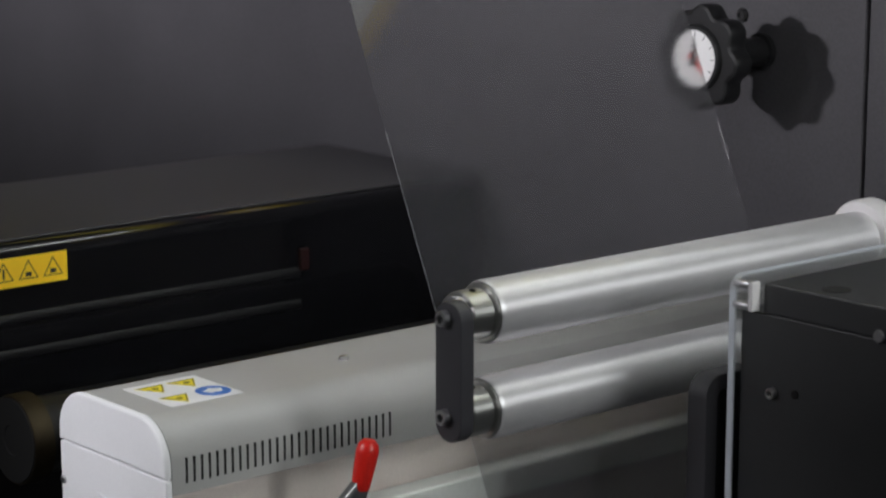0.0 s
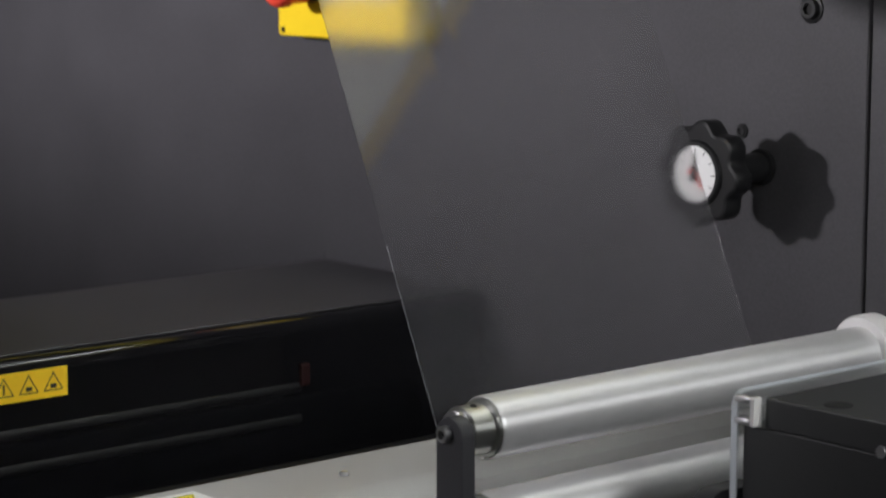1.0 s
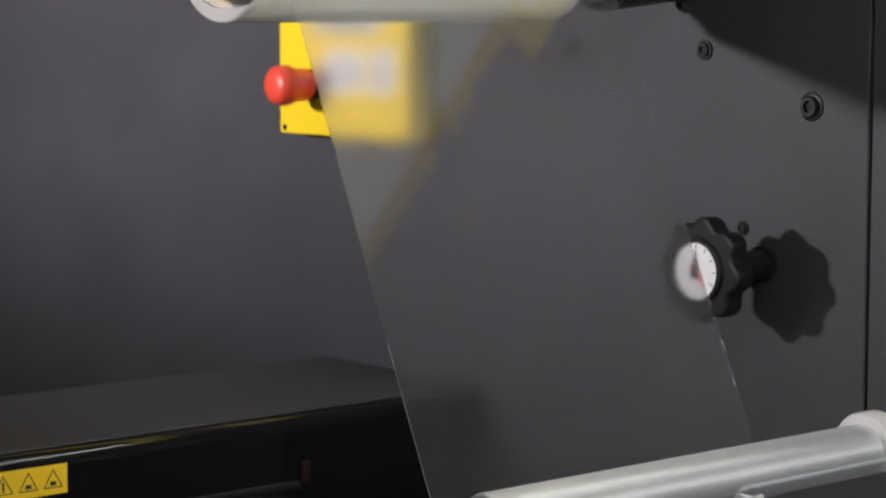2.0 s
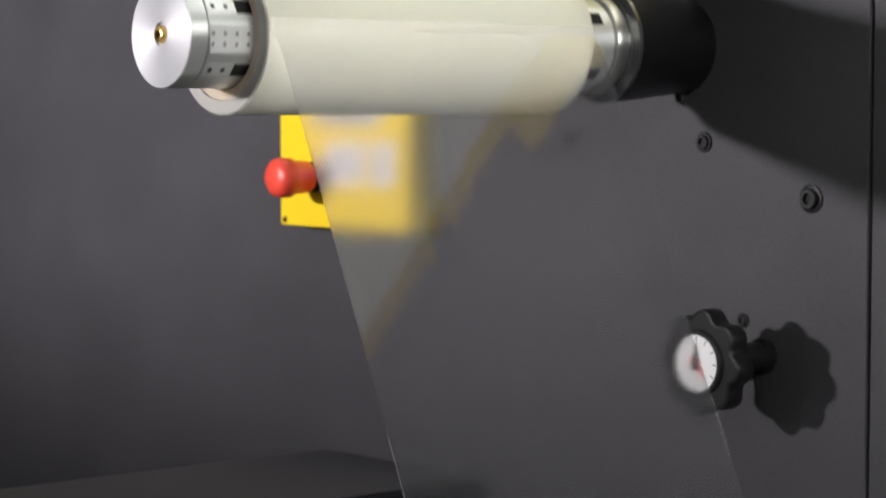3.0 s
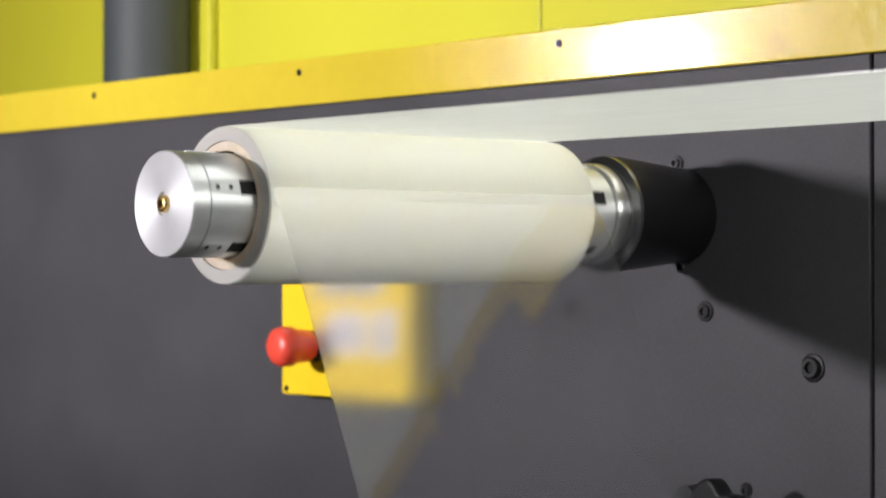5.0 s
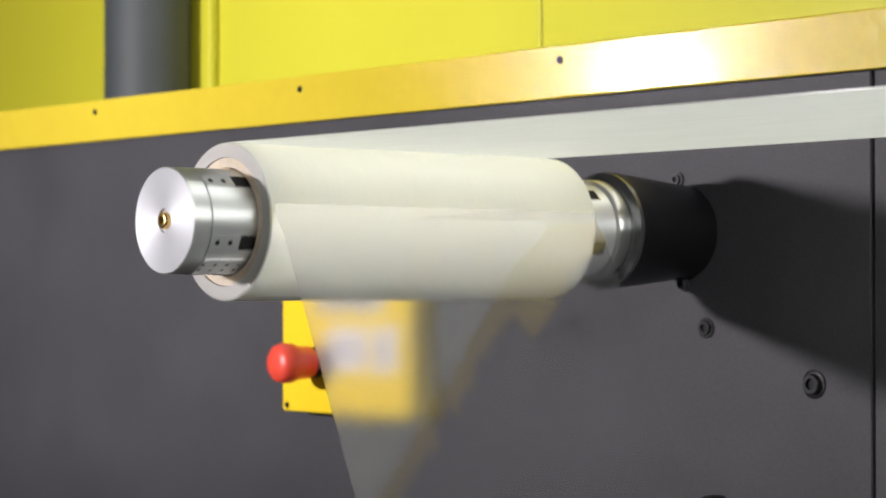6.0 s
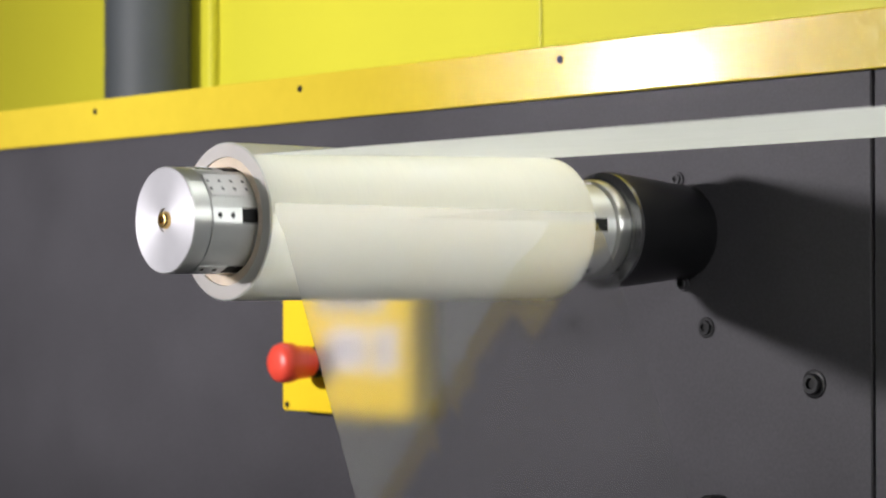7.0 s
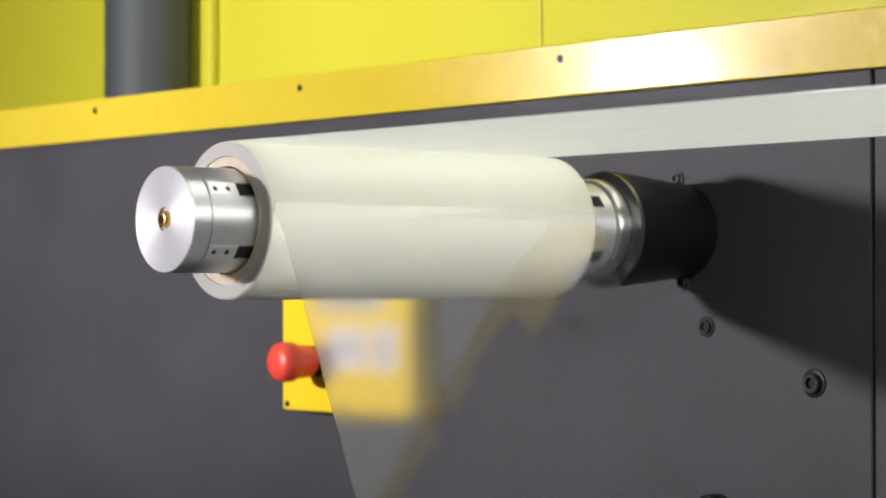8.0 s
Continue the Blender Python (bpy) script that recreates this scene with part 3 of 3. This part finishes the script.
# ---- lamp housing with vents ----
def lamp_housing():
    h = thing("lamp_housing", (0.105, -0.36, 0.44), "light grey painted lamp housing with vent slots", "lamp housing")
    shell = part("cover", prism(rounded(0.0415, 0.170, 0.708, 0.7570, 0.030, 12, (0, 0, 1, 1)), -0.640, -0.02), LAMP_PAINT, h)
    cap = part("end_cap", prism(rounded(0.041, 0.1705, 0.7198, 0.7575, 0.030, 12, (0, 0, 1, 1)), -0.6460, -0.6402, 0.0020), LAMP_CAP, h, "white-grey rounded end cap")
    part("lower_end", prism(rounded(0.041, 0.1705, 0.560, 0.7188, 0.002, 3), -0.6450, -0.6402, 0.0008), LAMP_CAP, h)
    part("knockout", lathe([(-0.6451, 0.0130), (-0.6458, 0.0128), (-0.6460, 0.0120)], 0.091, 0.6795, 40), LAMP_CAP, h)
    part("end_screw", lathe([(-0.6451, 0.0030), (-0.6462, 0.0028), (-0.6468, 0.0018), (-0.6466, 0.0008)], 0.0445, 0.6915, 16), ZINC, h)
    part("lower_side", box(0.050, 0.1665, -0.640, -0.02, 0.441, 0.7068, 0.0015), LOWER_PLATE, h, "grey lower side plate tinted as if warmly lit")
    for i in range(29):
        y = -0.6286 + 0.1691 * i / 28
        part("vent_slot", box(0.1690, 0.1702, y - 0.0009, y + 0.0009, 0.7149, 0.7318), SLOT, shell)
    s = part("top_screw", lathe([(0, 0.0036), (0.0022, 0.0036), (0.0032, 0.0024), (0.0032, 0.0012)], 0, 0, 16), ZINC, h)
    s.data.transform(Matrix.Translation((0.1110 - 0.105, -0.4537 + 0.36, 0.7571 - 0.44)) @ Matrix.Rotation(radians(90), 4, "X") @ Matrix.Translation((0.105, -0.36, 0.44)))
    z = 0.7571
    lab = part("warning_label", box(0.0800, 0.1400, -0.6185, -0.5610, z, z + 0.0005), WHITE, h, "white label with three hazard triangles and a blue sign")
    for cx, cy in ((0.0950, -0.6025), (0.0950, -0.5770), (0.1250, -0.6030)):
        c = Vector((cx, cy, z + 0.0005))
        u, v = Vector((0, 1, 0)), Vector((-1, 0, 0))
        sz = 0.0225
        tri = [c - v * sz * 0.5, c + v * sz * 0.36 - u * sz * 0.5, c + v * sz * 0.36 + u * sz * 0.5]
        t = part("hazard_triangle", plate(tri, (0, 0, 1), 0.0002), LABEL_YELLOW, lab)
        part("triangle_border", triangle_ring(c + v * sz * 0.07 + Vector((0, 0, 0.0002)), u, -v, sz * 0.92, 0.10, (0, 0, 1), 0.0001), BLACK_INK, t)
        part("pictogram", plate([c + Vector((0.0016 * math.cos(q), 0.0028 * math.sin(q), 0.0002)) for q in (0, 0.9, 2.1, 3.1, 4.0, 5.3)], (0, 0, 1), 0.0002), BLACK_INK, t)
    c = Vector((0.1230, -0.5745, z + 0.0005))
    disc = part("blue_sign", plate([c + Vector((0.0122 * math.cos(i * math.pi / 16), 0.0122 * math.sin(i * math.pi / 16), 0)) for i in range(32)], (0, 0, 1), 0.0002), BLUE_INK, lab)
    part("white_symbol", plate([c + Vector((0.0052 * math.cos(q) * (1.2 if k % 2 else 0.8), 0.0078 * math.sin(q) * (1.1 if k % 2 else 0.8), 0.0002)) for k, q in enumerate([i * math.pi / 5 for i in range(10)])], (0, 0, 1), 0.0002), WHITE, disc)
    return h


lamp_housing()


def rails():
    b = thing("guide_rail", (0.19, -0.3, 0.44), "pale anodised aluminium guide rail along the bench", "rail")
    part("bar", box(0.176, 0.196, -0.62, -0.03, 0.659, 0.6805, 0.0015), PALE_BAR, b)
    part("web_plate", box(0.172, 0.190, -0.60, -0.03, 0.441, 0.657, 0.001), RAIL_PLATE, b, "warm grey plate under the rail")


rails()


def toggle_clamp():
    c = thing("toggle_clamp", (0.235, -0.545, 0.44), "toggle clamp with a red vinyl grip", "clamp")
    at = Matrix.Translation((0.243, -0.5435, 0.7125)) @ Matrix.Rotation(radians(-9), 4, "X") @ Matrix.Rotation(radians(6), 4, "Y")
    bm = bmesh.new()
    rings = []
    for z, w in ((-0.002, 0.0052), (0.0, 0.0062), (0.012, 0.0070), (0.024, 0.0076), (0.029, 0.0066), (0.0318, 0.0040), (0.0325, 0.0012)):
        rings.append([bm.verts.new(at @ Vector((w * math.cos(i * math.pi / 10), w * math.sin(i * math.pi / 10), z))) for i in range(20)])
    for a, b in zip(rings, rings[1:]):
        for i in range(20):
            bm.faces.new((a[i], a[(i + 1) % 20], b[(i + 1) % 20], b[i]))
    bm.faces.new(rings[0])
    bm.faces.new(rings[-1])
    part("grip", bm, RED_GRIP, c, "red vinyl grip")
    bm = box(-0.0035, 0.0035, -0.0045, 0.0045, -0.060, 0.002, 0.001)
    bmesh.ops.transform(bm, matrix=at, verts=bm.verts)
    part("lever", bm, ZINC, c)
    arm = box(-0.0030, 0.0030, -0.045, 0.0, -0.0045, 0.0045, 0.0012)
    bmesh.ops.transform(arm, matrix=Matrix.Translation((0.243, -0.5440, 0.7150)) @ Matrix.Rotation(radians(38), 4, "X"), verts=arm.verts)
    part("link_arm", arm, ZINC, c)
    part("base", box(0.222, 0.250, -0.60, -0.52, 0.441, 0.68, 0.002), ZINC, c)


toggle_clamp()


# ---- idler rollers on their link ----
RX, RZ = 0.2885, (0.8265, 0.7630)


def idler_roller(z, end):
    r = thing("idler_roller", (RX, -0.48, z), "brushed aluminium idler roller over the bench", "roller", "idler rollers")
    part("tube", lathe([(-0.478, 0.0190), (-0.480, 0.0200), (-0.479, 0.0206), (-0.477, 0.0208), (end, 0.0208)], RX, z, 72), ROLLER, r)
    part("bearing_lip", lathe([(-0.4795, 0.0192), (-0.4812, 0.0192), (-0.4818, 0.0186), (-0.4818, 0.0168)], RX, z, 64), STEEL, r)
    col = part("shaft_collar", lathe([(-0.4826, 0.0158), (-0.4830, 0.0164), (-0.4990, 0.0164), (-0.4998, 0.0156)], RX, z, 64), STEEL, r, "turned steel shaft collar")
    bm = bmesh.new()
    bmesh.ops.create_cone(bm, segments=14, radius1=0.0022, radius2=0.0022, depth=0.0012, cap_ends=True)
    bmesh.ops.transform(bm, matrix=Matrix.Translation((RX + 0.0030, -0.4905, z + 0.0162)) @ Matrix.Rotation(radians(12), 4, "Y"), verts=bm.verts)
    part("grub_screw", bm, SLOT, col)
    part("washer", lathe([(-0.5000, 0.0140), (-0.5035, 0.0140), (-0.5040, 0.013)], RX, z, 48), ZINC, r)
    part("end_collar", lathe([(end - 0.006, 0.0209), (end - 0.006, 0.0275), (end - 0.003, 0.0290), (end + 0.012, 0.0290), (end + 0.012, 0.02)], RX, z, 64), WHITE_PLASTIC, r, "white plastic end collar")
    part("axle", lathe([(end + 0.0121, 0.018), (-0.0005, 0.018)], RX, z, 40), ROLLER, r)
    return r


for z in RZ:
    idler_roller(z, -0.100)


def link_plate():
    k = thing("roller_link", (RX, -0.512, 0.795), "dark grey link plate joining the two rollers", "link plate")
    cx = RX + 0.0080
    part("plate", prism(rounded(cx - 0.0126, cx + 0.0126, RZ[1] - 0.0145, RZ[0] + 0.0135, 0.0125, 12), -0.5150, -0.5041, 0.0008), LINK_GREY, k)
    for z in (0.8290, 0.7650):
        socket_screw(k, cx - 0.0020, -0.5150, z, 0.0052, 0.0052, 0.0, ZINC)


link_plate()


# ---- side box with its clear guard ----
def side_box():
    b = thing("side_box", (0.6, -0.2, 0), "dark grey painted steel machine box with thick lid", "machine box")
    part("body", box(0.4003, 1.15, -0.358, -0.002, 0.0, 0.8305, 0.001), DARK_BOX, b)
    part("lid", box(0.4200, 1.16, -0.3600, -0.002, 0.8312, 0.8509, 0.0012), DARK_BOX, b)
    s = part("lid_hole", lathe([(0, 0.0092), (0.0002, 0.0092)], 0, 0, 24), SLOT, b)
    s.data.transform(Matrix.Translation((0.4640 - 0.6, -0.3425 + 0.2, 0.8511)) @ Matrix.Rotation(radians(90), 4, "X") @ Matrix.Translation((0.6, -0.2, 0)))
    socket_screw(b, 0.4285, -0.358, 0.7805, 0.0036, 0.004, 0.0, ZINC)
    part("plug", lathe([(-0.3581, 0.0030), (-0.3586, 0.0028), (-0.3586, 0.001)], 0.4465, 0.7830, 16), BLACK_SATIN, b)
    part("lid_screw", lathe([(-0.3601, 0.0040), (-0.3612, 0.0036), (-0.3612, 0.001)], 0.5120, 0.8330, 16), ZINC, b)
    a = thing("guard_bracket", (0.415, -0.36, 0.84), "small bright aluminium channel holding the guard", "bracket")
    part("channel_web", box(0.4150, 0.4185, -0.3690, -0.3612, 0.8325, 0.8515, 0.0008), WHITE_PLASTIC, a)
    for z in (0.8328, 0.8468):
        part("channel_leg", box(0.4015, 0.4149, -0.3690, -0.3612, z, z + 0.0045, 0.0012), ZINC, a)
    g = thing("clear_guard", (0.40, -0.25, 0.6), "clear acrylic guard sheet with polished edges", "guard")
    outline = [(y, z) for y, z in rounded(-0.3630, -0.03, 0.45, 0.8520, 0.010, 8, (1, 0, 0, 1))]
    sheet = part("sheet", plate([(0.3945, y, z) for y, z in outline], (1, 0, 0), 0.0045), SHIELD, g)
    sheet.visible_shadow = False
    inner = rounded(-0.3618, -0.031, 0.4512, 0.8508, 0.009, 8, (1, 0, 0, 1))
    bm = bmesh.new()
    a = [bm.verts.new((0.3942, y, z)) for y, z in outline]
    b = [bm.verts.new((0.3942, y, z)) for y, z in inner]
    c = [bm.verts.new((0.3993, y, z)) for y, z in outline]
    d = [bm.verts.new((0.3993, y, z)) for y, z in inner]
    n = len(a)
    for i in range(n):
        j = (i + 1) % n
        for q in ((a[i], a[j], b[j], b[i]), (c[i], d[i], d[j], c[j]), (a[i], c[i], c[j], a[j]), (b[i], b[j], d[j], d[i])):
            bm.faces.new(q)
    part("sawn_edge", bm, EDGE, g, "frosted pale sawn edge")
    h = thing("grab_bar", (0.37, -0.36, 0.7), "black padded handle frame beside the guard", "grab bar")
    outer = [(-0.3300, 0.7850), (-0.3605, 0.7850)] + [(-0.3605 - 0.014 * math.sin(radians(10 * i)), 0.7710 + 0.014 * math.cos(radians(10 * i))) for i in range(10)] + [(-0.3745, 0.45), (-0.3640, 0.45)]
    inner = [(-0.3640, 0.766)] + [(-0.3585 - 0.0055 * math.cos(radians(18 * i)), 0.7690 + 0.0055 * math.sin(radians(18 * i))) for i in range(6)] + [(-0.3300, 0.7745)]
    part("frame", plate([(0.371, y, z) for y, z in outer + inner], (1, 0, 0), 0.016), LINK_GREY, h)
    part("pad", box(0.374, 0.384, -0.3635, -0.3300, 0.45, 0.7735, 0.002), BLACK_SATIN, h)


side_box()


def nip_roller():
    n = thing("nip_roller", (-0.14, -0.5, 0.66), "dark rubber nip roller with a worn bronze end", "roller")
    part("drum", lathe([(-0.5595, 0.030), (-0.02, 0.030)], -0.145, 0.664, 64), BLACK_SATIN, n)
    part("end_ring", lathe([(-0.5600, 0.0355), (-0.575, 0.0355), (-0.577, 0.0345), (-0.577, 0.022)], -0.145, 0.664, 64), BRONZE, n, "worn bronze end ring")
    part("end_face", lathe([(-0.5771, 0.0335), (-0.5780, 0.0330), (-0.5780, 0.012), (-0.5750, 0.010)], -0.145, 0.664, 64), SLOT, n, "black end face")


nip_roller()


# ---- movement: shaft and roll turn, the upper web dips once ----
def motions():
    turn = [(0.1 * i, 33 + 258.5 * (0.1 * i - 4.5)) for i in range(81)]
    walk(SHAFT_THING, [(t, pose(AX, -0.526, AZ, 0, a, 0)) for t, a in turn])
    walk(ROLL_THING, [(t, pose(AX, -0.474, AZ, 0, a, 0)) for t, a in turn])
    dips = ((0, 0), (6.6, 0), (6.8, 0.8), (6.9, 1.9), (7.0, 1.9), (7.1, 0.7), (7.2, 0), (8, 0))
    walk(UPPER_WEB, [(t, pose(0, -0.160, 1.2575, a, 0, 0)) for t, a in dips])


motions()
